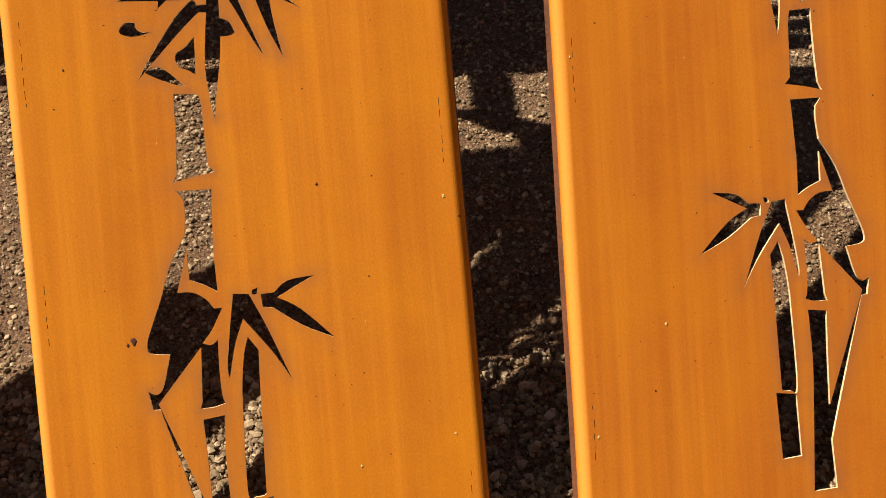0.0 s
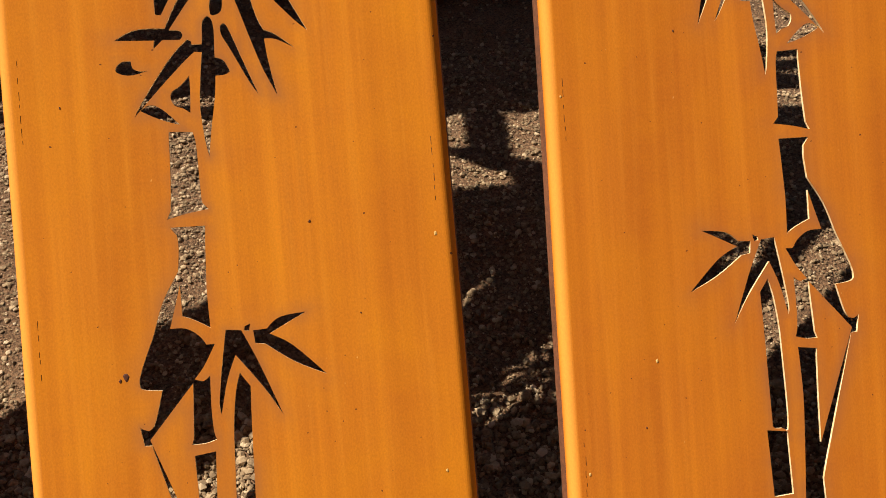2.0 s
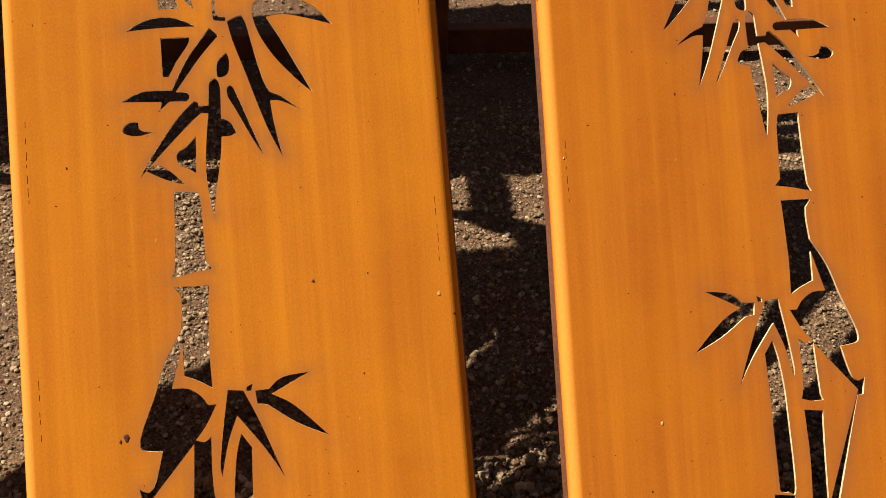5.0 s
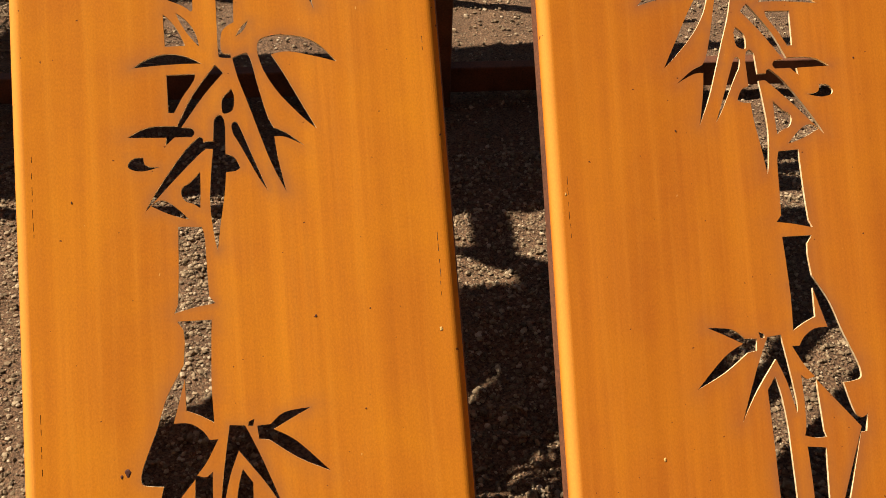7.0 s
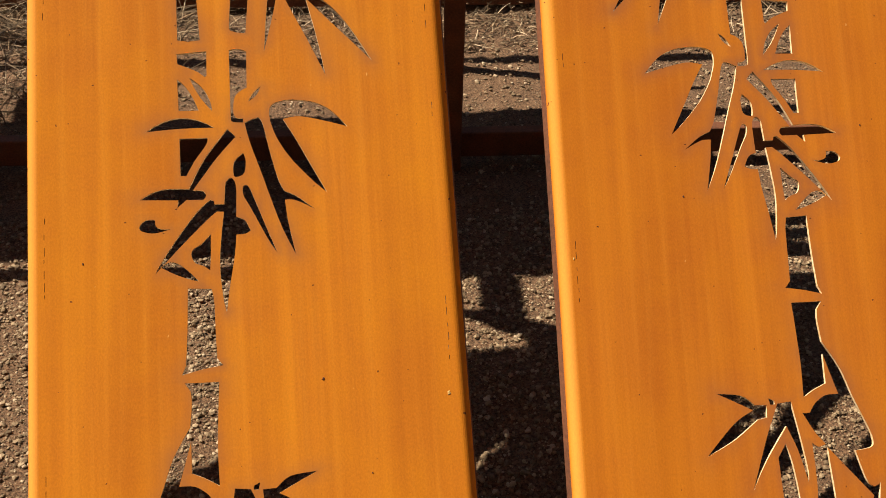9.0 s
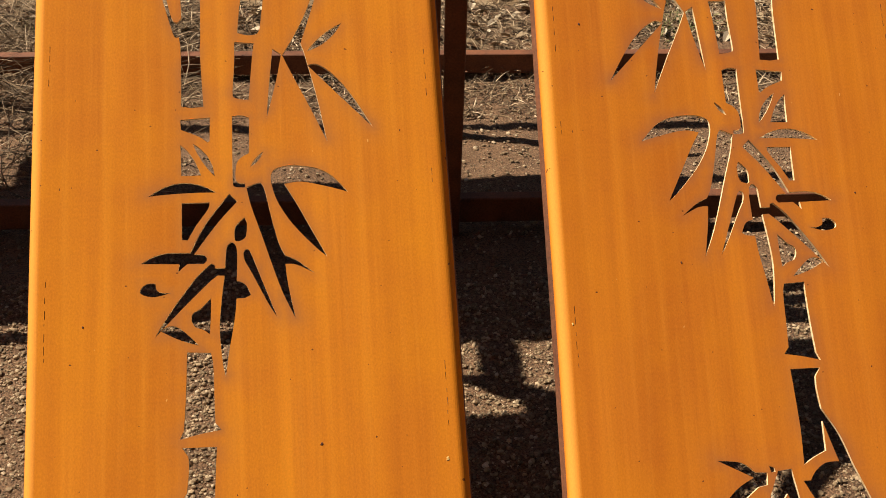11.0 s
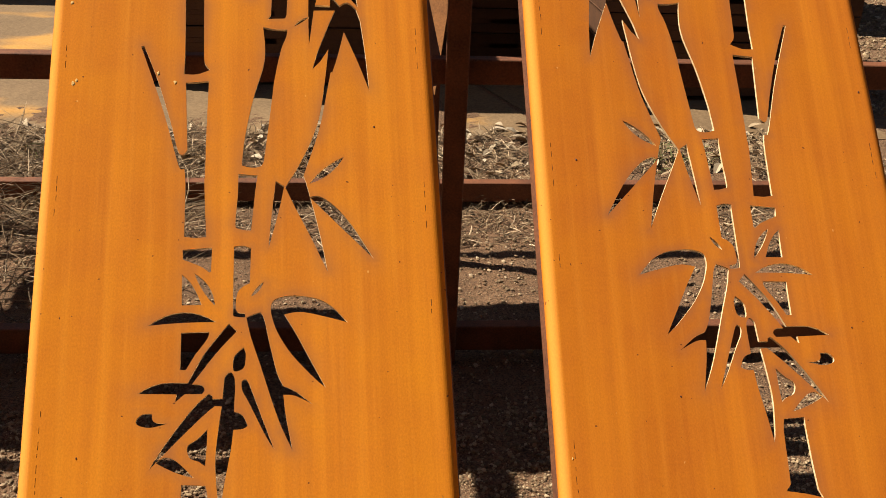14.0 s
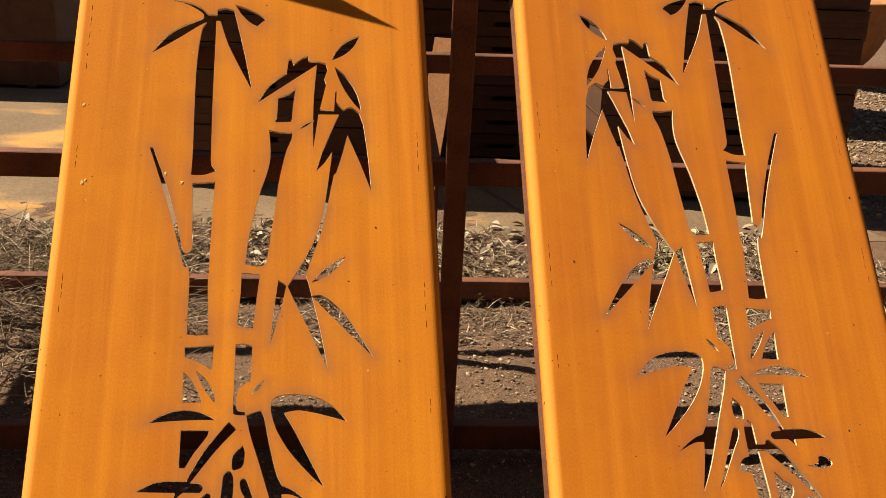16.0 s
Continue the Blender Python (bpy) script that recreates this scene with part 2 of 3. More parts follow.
def strip(x0, x1, y0, y1):
    def area():
        while True:
            x, y = rng.uniform(x0, x1), y0 + (y1 - y0) * rng.beta(1.6, 1.3)
            if noise.noise((x * 2.2, y * 2.2, 5)) > -0.25:
                return x, y
    return area


blades("dead_grass", STRAW, 11000, strip(-2.1, 2.8, 3.9, 5.6), (0.03, 0.11), (0.05, 1.0), "dry bleached grass matted on the earth", 0.0030)
blades("dead_grass", STRAW, 1300, strip(-2.1, -0.75, 3.2, 5.4), (0.12, 0.42), (0.1, 0.9), "long dry grass stalks beside the rack", 0.0028)
blades("weeds", WEED, 150, lambda: (rng.normal(-1.42, 0.10), rng.normal(5.15, 0.13)), (0.05, 0.14), (0.5, 1.3), "small green weeds among dry grass", 0.0032, "weeds")
blades("weeds", WEED, 90, lambda: (rng.normal(1.62, 0.12), rng.normal(5.1, 0.13)), (0.05, 0.14), (0.5, 1.3), "small green weeds among dry grass", 0.0032, "weeds")


def litter(count, x0, x1, y0, y1):
    verts, faces = [], []
    for k in range(count):
        x, y = rng.uniform(x0, x1), y0 + (y1 - y0) * rng.beta(2, 2)
        L, a = rng.uniform(0.02, 0.06), rng.uniform(0, 6.28)
        m = pose(x, y, swell(x, y) + 0.012, rng.uniform(-35, 35), rng.uniform(-35, 35), math.degrees(a))
        n = len(verts)
        for u, w, h in ((-1, 0.05, 0.0), (-0.4, 0.8, 0.1), (0.2, 1.0, 0.16), (0.7, 0.6, 0.1), (1, 0.05, -0.05)):
            for s in (-1, 1):
                verts.append(tuple(m @ Vector((L * u, L * 0.42 * w * s, L * (h + 0.25 * w)))))
            verts.append(tuple(m @ Vector((L * u, 0, L * h))))
        for q in range(4):
            o = n + 3 * q
            faces += [(o, o + 2, o + 5, o + 3), (o + 2, o + 1, o + 4, o + 5)]
    tagged(mesh("leaf_litter", verts, faces, LITTER), "curled dry leaves lying on the grass by the slab", "leaves", kind="stuff")


litter(560, -1.9, 2.6, 4.7, 5.75)


# ---- the cut-out pattern: outlines in millimetres, x across from the middle line, y up the sheet ----
OUTLINES = []


def curve_through(p):
    """Round an outline at the points marked 1."""
    out, n = [], len(p)
    for i in range(n):
        a, b = p[i], p[(i + 1) % n]
        out.append((a[0], a[1]))
        sa, sb = len(a) > 2, len(b) > 2
        if sa or sb:
            q0 = p[i - 1] if sa else a
            q3 = p[(i + 2) % n] if sb else b
            for s in (0.25, 0.5, 0.75):
                out.append(tuple(0.5 * (2 * a[k] + (b[k] - q0[k]) * s + (2 * q0[k] - 5 * a[k] + 4 * b[k] - q3[k]) * s * s
                                        + (3 * a[k] - q0[k] - 3 * b[k] + q3[k]) * s ** 3) for k in (0, 1)))
    return out


def cut(*p):
    OUTLINES.append(np.array(curve_through(p)) / 1000)


def leaf(a, b, bow, back):
    """A leaf between two tips, with the swell of either side."""
    a, b = np.array(a, float), np.array(b, float)
    n = np.array([-(b - a)[1], (b - a)[0]]) / np.hypot(*(b - a))
    up = [a + (b - a) * s + n * bow * 4 * s * (1 - s) for s in np.linspace(0, 1, 9)]
    down = [a + (b - a) * s + n * back * 4 * s * (1 - s) for s in np.linspace(1, 0, 9)[1:-1]]
    OUTLINES.append(np.array(up + down) / 1000)


cut((-114, 404), (-56, 403), (-58, 376), (-62, 299), (-62, 274, 1), (-61, 229), (-82, 242, 1), (-106, 253), (-106, 306), (-118, 265, 1), (-128, 233), (-102, 231, 1), (-81, 217, 1), (-70, 201), (-56, 201), (-76, 166, 1), (-94, 144), (-79, 140, 1), (-68, 148), (-70, 96, 1), (-69, 55, 1), (-65, 39), (-85, 34, 1), (-107, 34), (-103, 45), (-100, 90, 1), (-97, 138), (-175, 49), (-101, -157), (-102, -68, 1), (-104, 15), (-68, 19), (-70, -12, 1), (-72, -97, 1), (-62, -314), (-107, -311), (-102, -223), (-109, -195), (-173, 39), (-185, 40), (-190, 72), (-183, 67, 1), (-173, 66, 1), (-163, 81, 1), (-149, 130), (-180, 135, 1), (-185, 147, 1), (-180, 167, 1), (-165, 203, 1), (-155, 227, 1), (-136, 280, 1), (-107, 329), (-103, 367, 1), (-104, 389))  # bird
cut((-36, 223), (-10, 220), (15, 163, 1), (50, 69), (20, 120, 1), (-23, 179), (-40, 137, 1), (-54, 80), (-56, 99, 1), (-48, 156, 1))  # tri_leaf
cut((-5, 219), (-4, 226), (6, 230), (3, 218))  # nub
cut((10, 218), (33, 219), (57, 237, 1), (102, 242), (75, 229, 1), (37, 210), (75, 187, 1), (129, 132), (77, 158, 1), (29, 193), (12, 196))  # twin_leaf
cut((-18, 148), (-9, 134, 1), (-2, 124), (-5, 53, 1), (-10, -114), (-12, -124, 1), (-28, -126, 1), (-41, -119, 1), (-37, 20, 1), (-34, 69, 1), (-27, 118, 1))  # branch
cut((1, -128), (-38, -133), (-42, -247), (-5, -250))  # branch_low
cut((-104, 567), (-64, 564), (-60, 542, 1), (-59, 484, 1), (-58, 443), (-48, 431), (-83, 426, 1), (-118, 418), (-111, 433), (-107, 488, 1))  # stem_c
cut((-111, 836), (-62, 836), (-65, 823, 1), (-86, 794), (-101, 767), (-111, 768))  # quad
cut((-182, 727), (-161, 739, 1), (-137, 745, 1), (-97, 744), (-69, 797, 1), (-27, 851), (-19, 843, 1), (-13, 836), (-49, 796, 1), (-90, 741), (-73, 739, 1), (-68, 730, 1), (-73, 723), (-102, 724), (-118, 710), (-116, 724))  # leaf_bar
cut((-1, 806), (3, 793, 1), (0, 769, 1), (-14, 762, 1), (-19, 768, 1), (-17, 790, 1))  # drop
cut((-19, 999), (-4, 1001, 1), (12, 996), (10, 927), (-3, 920, 1), (-13, 906, 1), (-14, 875, 1), (1, 870), (2, 862), (-17, 864, 1), (-20, 875, 1), (-20, 913))  # pocket
cut((4, 862), (18, 868, 1), (29, 871), (36, 857, 1), (45, 813, 1), (58, 758, 1), (69, 733), (90, 723, 1), (121, 698), (89, 715, 1), (69, 717), (73, 678, 1), (84, 618), (62, 668, 1), (43, 726, 1), (29, 772, 1), (12, 825, 1))  # long_leaf
cut((48, 879, 1), (54, 894, 1), (75, 901, 1), (99, 901, 1), (131, 895, 1), (159, 879, 1), (187, 848), (147, 860, 1), (102, 870, 1), (72, 866), (93, 829, 1), (119, 777, 1), (144, 728), (122, 748, 1), (85, 790, 1), (62, 827, 1), (51, 857, 1))  # hook_leaf
cut((-157, 691), (-171, 691, 1), (-181, 684, 1), (-183, 675, 1), (-173, 669, 1), (-156, 667, 1), (-130, 673), (-145, 674, 1), (-155, 679, 1))  # comma
cut((-61, 723), (-55, 720, 1), (-54, 714), (-37, 714), (-35, 737), (-33, 753, 1), (-24, 761, 1), (-17, 753, 1), (-15, 736), (-17, 690), (-8, 687, 1), (0, 680, 1), (7, 664), (-2, 659, 1), (-18, 658), (-22, 621, 1), (-32, 567, 1), (-39, 521), (-44, 547, 1), (-48, 604, 1), (-44, 654, 1), (-38, 700), (-50, 701), (-68, 686, 1), (-112, 643, 1), (-158, 595), (-149, 612, 1), (-121, 654, 1), (-86, 700, 1))  # fork
cut((-62, 661), (-63, 626, 1), (-65, 597), (-76, 605, 1), (-90, 611, 1), (-96, 624, 1), (-93, 635, 1), (-79, 644, 1))  # fin
cut((-149, 606), (-135, 614, 1), (-121, 612, 1), (-104, 599, 1), (-84, 578), (-101, 583, 1), (-123, 592, 1))  # low_leaf
cut((1, 747, 1), (7, 743, 1), (15, 723, 1), (29, 684, 1), (52, 622), (37, 647, 1), (10, 703, 1), (-2, 726, 1), (-4, 741, 1))  # blade
cut((-184, 1798), (-144, 1794, 1), (-117, 1781, 1), (-100, 1763), (-81, 1763), (-80, 1777), (-63, 1782, 1), (-45, 1777), (-37, 1743, 1), (-19, 1660, 1), (-2, 1569), (-27, 1622, 1), (-55, 1686, 1), (-73, 1746), (-82, 1746), (-82, 1668, 1), (-82, 1530, 1), (-80, 1396), (-77, 1384, 1), (-68, 1372), (-93, 1362, 1), (-118, 1362), (-117, 1424, 1), (-119, 1581, 1), (-117, 1667, 1), (-111, 1725), (-103, 1742), (-123, 1727, 1), (-161, 1695, 1), (-215, 1654), (-192, 1691, 1), (-163, 1722, 1), (-109, 1754), (-112, 1766, 1), (-144, 1787, 1))  # star
cut((-43, 1792), (-13, 1781, 1), (14, 1765, 1), (23, 1753), (16, 1747, 1), (6, 1736), (-10, 1745, 1), (-29, 1767, 1))  # star_leaf
cut((10, 1538), (35, 1584, 1), (70, 1616), (74, 1651), (81, 1652), (84, 1638), (101, 1655, 1), (115, 1661), (117, 1649), (135, 1649), (153, 1644), (157, 1629), (150, 1604), (154, 1591), (140, 1526), (170, 1525), (173, 1573), (176, 1573), (175, 1545), (190, 1526), (206, 1534, 1), (223, 1519), (231, 1492), (239, 1412, 1), (244, 1329), (224, 1391, 1), (197, 1464), (184, 1411, 1), (172, 1371), (168, 1369), (161, 1333, 1), (143, 1243, 1), (111, 1143), (116, 1127), (123, 1098, 1), (139, 1026, 1), (153, 946), (125, 1011, 1), (92, 1082, 1), (76, 1119), (95, 1151), (121, 1204, 1), (143, 1267, 1), (156, 1348), (165, 1423), (148, 1394), (132, 1376), (143, 1417), (169, 1487), (180, 1514), (137, 1513), (126, 1430), (126, 1505, 1), (128, 1563, 1), (134, 1639))  # crown
cut((53, 1552), (75, 1563, 1), (89, 1576), (84, 1535, 1), (82, 1501), (79, 1493), (45, 1491), (51, 1503))  # window_a
cut((35, 1472), (60, 1467, 1), (83, 1467), (81, 1450, 1), (70, 1418, 1), (57, 1351, 1), (49, 1281, 1), (36, 1174), (30, 1163, 1), (13, 1160, 1), (-6, 1165), (-4, 1188, 1), (1, 1231, 1), (16, 1310, 1), (35, 1381, 1), (39, 1423, 1))  # upper_stem
cut((-202, 1424), (-196, 1425), (-167, 1346, 1), (-141, 1258, 1), (-126, 1197, 1), (-116, 1188, 1), (-108, 1197), (-110, 1244, 1), (-114, 1343), (-70, 1347), (-73, 1240, 1), (-74, 1150, 1), (-75, 1124, 1), (-70, 1019), (-91, 1017), (-110, 1020), (-110, 1124, 1), (-113, 1158), (-121, 1159, 1), (-130, 1187, 1), (-150, 1263, 1), (-171, 1331, 1))  # reed
cut((-112, 994), (-59, 998), (-60, 952), (-63, 949), (-79, 961, 1), (-111, 975))  # cap
cut((-112, 946), (-99, 933, 1), (-86, 912, 1), (-76, 887), (-111, 887))  # wedge
cut((-12, 1147), (24, 1144), (20, 1114, 1), (12, 1031), (-1, 1032, 1), (-15, 1036), (-17, 1047, 1), (-13, 1103, 1))  # mid_stem
cut((58, 1132), (74, 1121), (63, 1067, 1), (44, 995), (49, 1052, 1))  # spear
cut((122, 1098), (140, 1100, 1), (168, 1080, 1), (201, 1038, 1), (239, 972), (210, 1003, 1), (168, 1048, 1))  # sword
leaf((-169, 850), (-49, 854), 22, 2)  # brow
leaf((35, 929), (12, 901), -3, 4)  # sliver
leaf((172, 1637), (227, 1524), 13, -8)  # glass
leaf((167, 1653), (227, 1720), 12, -11)  # feather
leaf((97, 1475), (127, 1498), 4, -2)  # curl
leaf((-90, 948), (-52, 885), 9, -4)  # crescent
leaf((122, 1126), (189, 1183), 6, -9)  # dart


CUTS = len(OUTLINES)

# short slits in broken rows along both long edges
slit = random.Random(8)
for side in (-1, 1):
    y = -0.22
    while y < 1.9:
        for k in range(slit.randint(2, 7)):
            n = slit.uniform(0.006, 0.016)
            x = side * (0.343 + slit.uniform(-0.001, 0.001))
            OUTLINES.append(np.array([(x - 0.0005, y), (x + 0.0005, y), (x + 0.0005, y + n), (x - 0.0005, y + n)]))
            y += n + slit.uniform(0.004, 0.02)
        y += slit.uniform(0.12, 0.55)


# ---- the two screens ----
from mathutils.geometry import delaunay_2d_cdt

HALF, BEND, SHEET = 0.375, 0.022, 0.006


def inside(p, poly):
    x, y = p[:, 0:1], p[:, 1:2]
    a, b = poly, np.roll(poly, -1, axis=0)
    with np.errstate(divide="ignore", invalid="ignore"):
        hit = ((a[:, 1] > y) != (b[:, 1] > y)) & (x < (b[:, 0] - a[:, 0]) * (y - a[:, 1]) / (b[:, 1] - a[:, 1]) + a[:, 0])
    return hit.sum(1) % 2 == 1


def to_edges(p, polys):
    """Distance from points to the nearest cut."""
    best = np.full(len(p), 9.0)
    for poly in polys:
        a, b = poly, np.roll(poly, -1, axis=0)
        d = b - a
        s = np.clip(((p[:, None] - a) * d).sum(2) / ((d * d).sum(1) + 1e-12), 0, 1)
        best = np.minimum(best, np.linalg.norm(p[:, None] - a - s[..., None] * d, axis=2).min(1))
    return best


def face_sheet(parent, bottom, top, flip, steel):
    """The flat sheet with every outline cut through it."""
    w = HALF - BEND
    xs, ys = np.linspace(-w, w, 50), np.linspace(bottom, top, 150)
    pts = np.array([(x, y) for y in ys for x in xs])
    rim = (np.abs(pts[:, 0]) > w - 1e-6) | (pts[:, 1] < bottom + 1e-6) | (pts[:, 1] > top - 1e-6)
    near = to_edges(pts, OUTLINES)
    pts = pts[rim | (near > 0.0035)]
    loops, edges = [], []
    n = len(pts)
    for poly in OUTLINES:
        edges += [(n + i, n + (i + 1) % len(poly)) for i in range(len(poly))]
        loops.append(poly)
        n += len(poly)
    every = np.vstack([pts] + loops)
    v, _, f, *_ = delaunay_2d_cdt([Vector(p) for p in every], edges, [], 0, 1e-6)
    v = np.array([p[:] for p in v])
    f = np.array([t for t in f if len(t) == 3])
    mid = v[f].mean(1)
    hole = np.zeros(len(f), bool)
    for poly in OUTLINES:
        hole ^= inside(mid, poly)
    f = f[~hole]
    heat = 0.8 * np.exp(-to_edges(v, OUTLINES[:CUTS]) / 0.017)
    if flip:
        v[:, 0] *= -1
        f = f[:, ::-1]
    count = {}
    for t in f:
        for i in range(3):
            count[(t[i], t[(i + 1) % 3])] = 1
    border = [(a, b) for a, b in count if (b, a) not in count]
    N = len(v)
    verts = [(x, y, 0.0) for x, y in v] + [(x, y, -SHEET) for x, y in v]
    faces = [tuple(t) for t in f] + [tuple(t[::-1] + N) for t in f] + [(b, a, a + N, b + N) for a, b in border]
    ob = mesh("face_sheet", verts, faces, [steel, EDGE, RAIL], parent)
    # slit walls take the dark rail colour to stand in for shade inside
    ob.data.polygons.foreach_set("material_index", [0] * (2 * len(f)) + [2 if 0.341 < abs(v[a][0]) < 0.345 and 0.341 < abs(v[e][0]) < 0.345 else 1 for a, e in border])
    layer = ob.data.uv_layers.new(name="heat")
    at = np.zeros(len(ob.data.loops), int)
    ob.data.loops.foreach_get("vertex_index", at)
    layer.data.foreach_set("uv", np.repeat(np.concatenate([heat, heat])[at][:, None], 2, 1).ravel())
    return ob


def flange(parent, a, b, out, material, BEND=0.022, depth=0.04):
    """A long edge folded back: quarter round, then a straight return and a small lip. a, b: ends of the fold line; out: the way it faces."""
    a, b, out = Vector(a), Vector(b), Vector(out)
    prof = [(BEND * math.sin(q), -BEND + BEND * math.cos(q)) for q in np.linspace(0, math.pi / 2, 11)] + [(BEND + 0.005, -depth)]
    inner = [((BEND - SHEET) * math.sin(q), -BEND + (BEND - SHEET) * math.cos(q)) for q in np.linspace(0, math.pi / 2, 11)] + [(BEND + 0.005 - SHEET, -depth)]
    ring = prof + inner[::-1]
    verts, n, steps = [], len(ring), 24
    for s in range(steps + 1):
        p = a.lerp(b, s / steps)
        wob = 0.0012 * noise.noise((p.x * 3 + 5, p.y * 3.1, 2))
        verts += [tuple(p + out * (u + wob * (u > 0.001)) + Vector((0, 0, w))) for u, w in ring]
    faces = [(s * n + i, s * n + (i + 1) % n, (s + 1) * n + (i + 1) % n, (s + 1) * n + i) for s in range(steps) for i in range(n)]
    faces += [tuple(range(n))[::-1], tuple(steps * n + i for i in range(n))]
    if (b - a).cross(out).z < 0:
        faces = [t[::-1] for t in faces]
    faces = [t[::-1] for t in faces]
    ob = mesh("folded_edge", verts, faces, [material, RAIL], parent)
    ob.data.polygons.foreach_set("material_index", [int(i % n in (10, 11, 12, 23)) for i in range(steps * n)] + [1, 1])
    layer = ob.data.uv_layers.new(name="heat")
    at = np.zeros(len(ob.data.loops), int)
    ob.data.loops.foreach_get("vertex_index", at)
    # Y sets how strong the painted sunlight is across the bend
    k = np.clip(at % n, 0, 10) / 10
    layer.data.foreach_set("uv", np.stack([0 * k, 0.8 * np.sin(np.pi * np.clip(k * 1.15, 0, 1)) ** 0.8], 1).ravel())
    return ob


def screen(m, bottom, top, flip, steel, label):
    ob = thing("garden_screen", m, label, "metal screen", "leaning screens")
    face_sheet(ob, bottom, top, flip, steel)
    w = HALF - BEND
    # only the fold facing left, towards the sun, gets the painted brightness
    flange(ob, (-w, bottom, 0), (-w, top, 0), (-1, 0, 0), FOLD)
    flange(ob, (w, top, 0), (w, bottom, 0), (1, 0, 0), steel)
    flange(ob, (-w, top, 0), (w, top, 0), (0, 1, 0), steel)
    flange(ob, (w, bottom, 0), (-w, bottom, 0), (0, -1, 0), steel)
    return ob


SCREEN_A = pose(-0.1867, 1.0755, 0.2453, 45.863, 0.686, 3.406)
SCREEN_B = pose(0.7276, 1.1890, 0.2875, 45.963, 1.597, 2.239)
screen_a = screen(SCREEN_A, -0.30, 1.97, False, CORTEN, "orange weathering-steel screen with bamboo cut-outs leaning on a rack")
screen_b = screen(SCREEN_B, -0.35, 1.95, True, REDDER, "orange weathering-steel screen with mirrored bamboo cut-outs leaning on a rack")


def mark(parent, name, x, y, size, material, seed):
    """A thin uneven crust or fleck stuck on the sheet."""
    r = random.Random(seed)
    rim = [(size * r.uniform(0.55, 1.0) * math.cos(a), size * r.uniform(0.7, 1.5) * math.sin(a)) for a in np.linspace(0, 2 * math.pi, 11, endpoint=False)]
    verts = [(x + u, y + v, 0.0002) for u, v in rim] + [(x + 0.6 * u, y + 0.6 * v, 0.0009) for u, v in rim]
    n = len(rim)
    faces = [(i, (i + 1) % n, n + (i + 1) % n, n + i) for i in range(n)] + [tuple(range(n, 2 * n))]
    return mesh(name, verts, faces, material, parent)


CRUST = dark_rust("crust", (0.045, 0.012, 0.006), (0.12, 0.03, 0.012))
PALE = dark_rust("pale_fleck", (0.62, 0.33, 0.09), (0.80, 0.50, 0.18))
for k, (x, y, r) in enumerate(((-0.206, 0.159, 6), (-0.216, 0.153, 3), (0.121, 0.397, 2.5), (0.196, 0.232, 1.5), (-0.279, 0.619, 2), (0.25, 1.248, 2))):
    mark(screen_a, "rust_spot", x, y, r / 1000, CRUST, k)
for k, (x, y, r) in enumerate(((0.337, 0.358, 4), (0.323, -0.056, 3), (0.155, -0.094, 3), (-0.167, 1.363, 4), (-0.134, 1.344, 4), (-0.326, 1.34, 5), (-0.32, 1.346, 3), (-0.338, 1.521, 4))):
    mark(screen_a, "pale_fleck", x, y, r / 1000, PALE, 40 + k)
for k, (x, y, r) in enumerate(((-0.227, -0.106, 2), (0.341, 1.265, 3), (-0.293, 1.091, 2.5), (0.231, 0.742, 2), (-0.132, 0.608, 2))):
    mark(screen_b, "rust_spot", x, y, r / 1000, CRUST, 70 + k)
for k, (x, y, r) in enumerate(((-0.348, 0.496, 2), (-0.336, -0.181, 3), (-0.2, 0.012, 3))):
    mark(screen_b, "pale_fleck", x, y, r / 1000, PALE, 90 + k)


def plain_panel(m, half, length, label):
    """A tall uncut sheet with both long edges folded back."""
    ob = thing("garden_screen", m, label, "metal screen", "leaning screens")
    w = half - BEND
    part("sheet", bar((2 * w, length, SHEET), 0.001), CORTEN, ob, "", Matrix.Translation((0, length / 2, -SHEET / 2)))
    # painted sunlight on the left fold again, plain steel on the right
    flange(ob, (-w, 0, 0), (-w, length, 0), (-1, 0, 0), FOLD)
    flange(ob, (w, length, 0), (w, 0, 0), (1, 0, 0), CORTEN)
    return ob


# unseen panel, placed and sized for the shadow it throws on the ground
plain_panel(pose(-1.12, 0.86, 0.03, 52, 0.5, 8.0), 0.36, 3.1, "unseen tall plain uncut orange weathering-steel panel added in the row for its shadow")


# ---- the rack behind them ----
LEAN = 0.32


def rack_y(z):
    return 3.08 - LEAN * z


def tube(parent, name, a, b, size, label=""):
    """A square tube between two points."""
    a, b = Vector(a), Vector(b)
    d = b - a
    q = d.to_track_quat("X", "Z").to_matrix().to_4x4()
    return part(name, bar((d.length, *size), 0.006, 0.004), RAIL, parent, label, Matrix.Translation((a + b) / 2) @ q)


rack = thing("storage_rack", pose(0, 0, 0), "rusty square-tube storage rack behind the leaning screens", "rack")
tube(rack, "rail", (-6.0, 4.5, 0.058), (3.6, 4.5, 0.058), (0.06, 0.092))
for z, h in ((0.078, 0.09), (1.06, 0.07)):
    tube(rack, "rail", (-6.0, rack_y(z), z), (3.6, rack_y(z), z), (0.05, h))
for z, h in ((1.320, 0.057), (1.594, 0.058)):
    tube(rack, "rail", (-6.0, 3.0, z), (3.6, 3.0, z), (0.05, h))
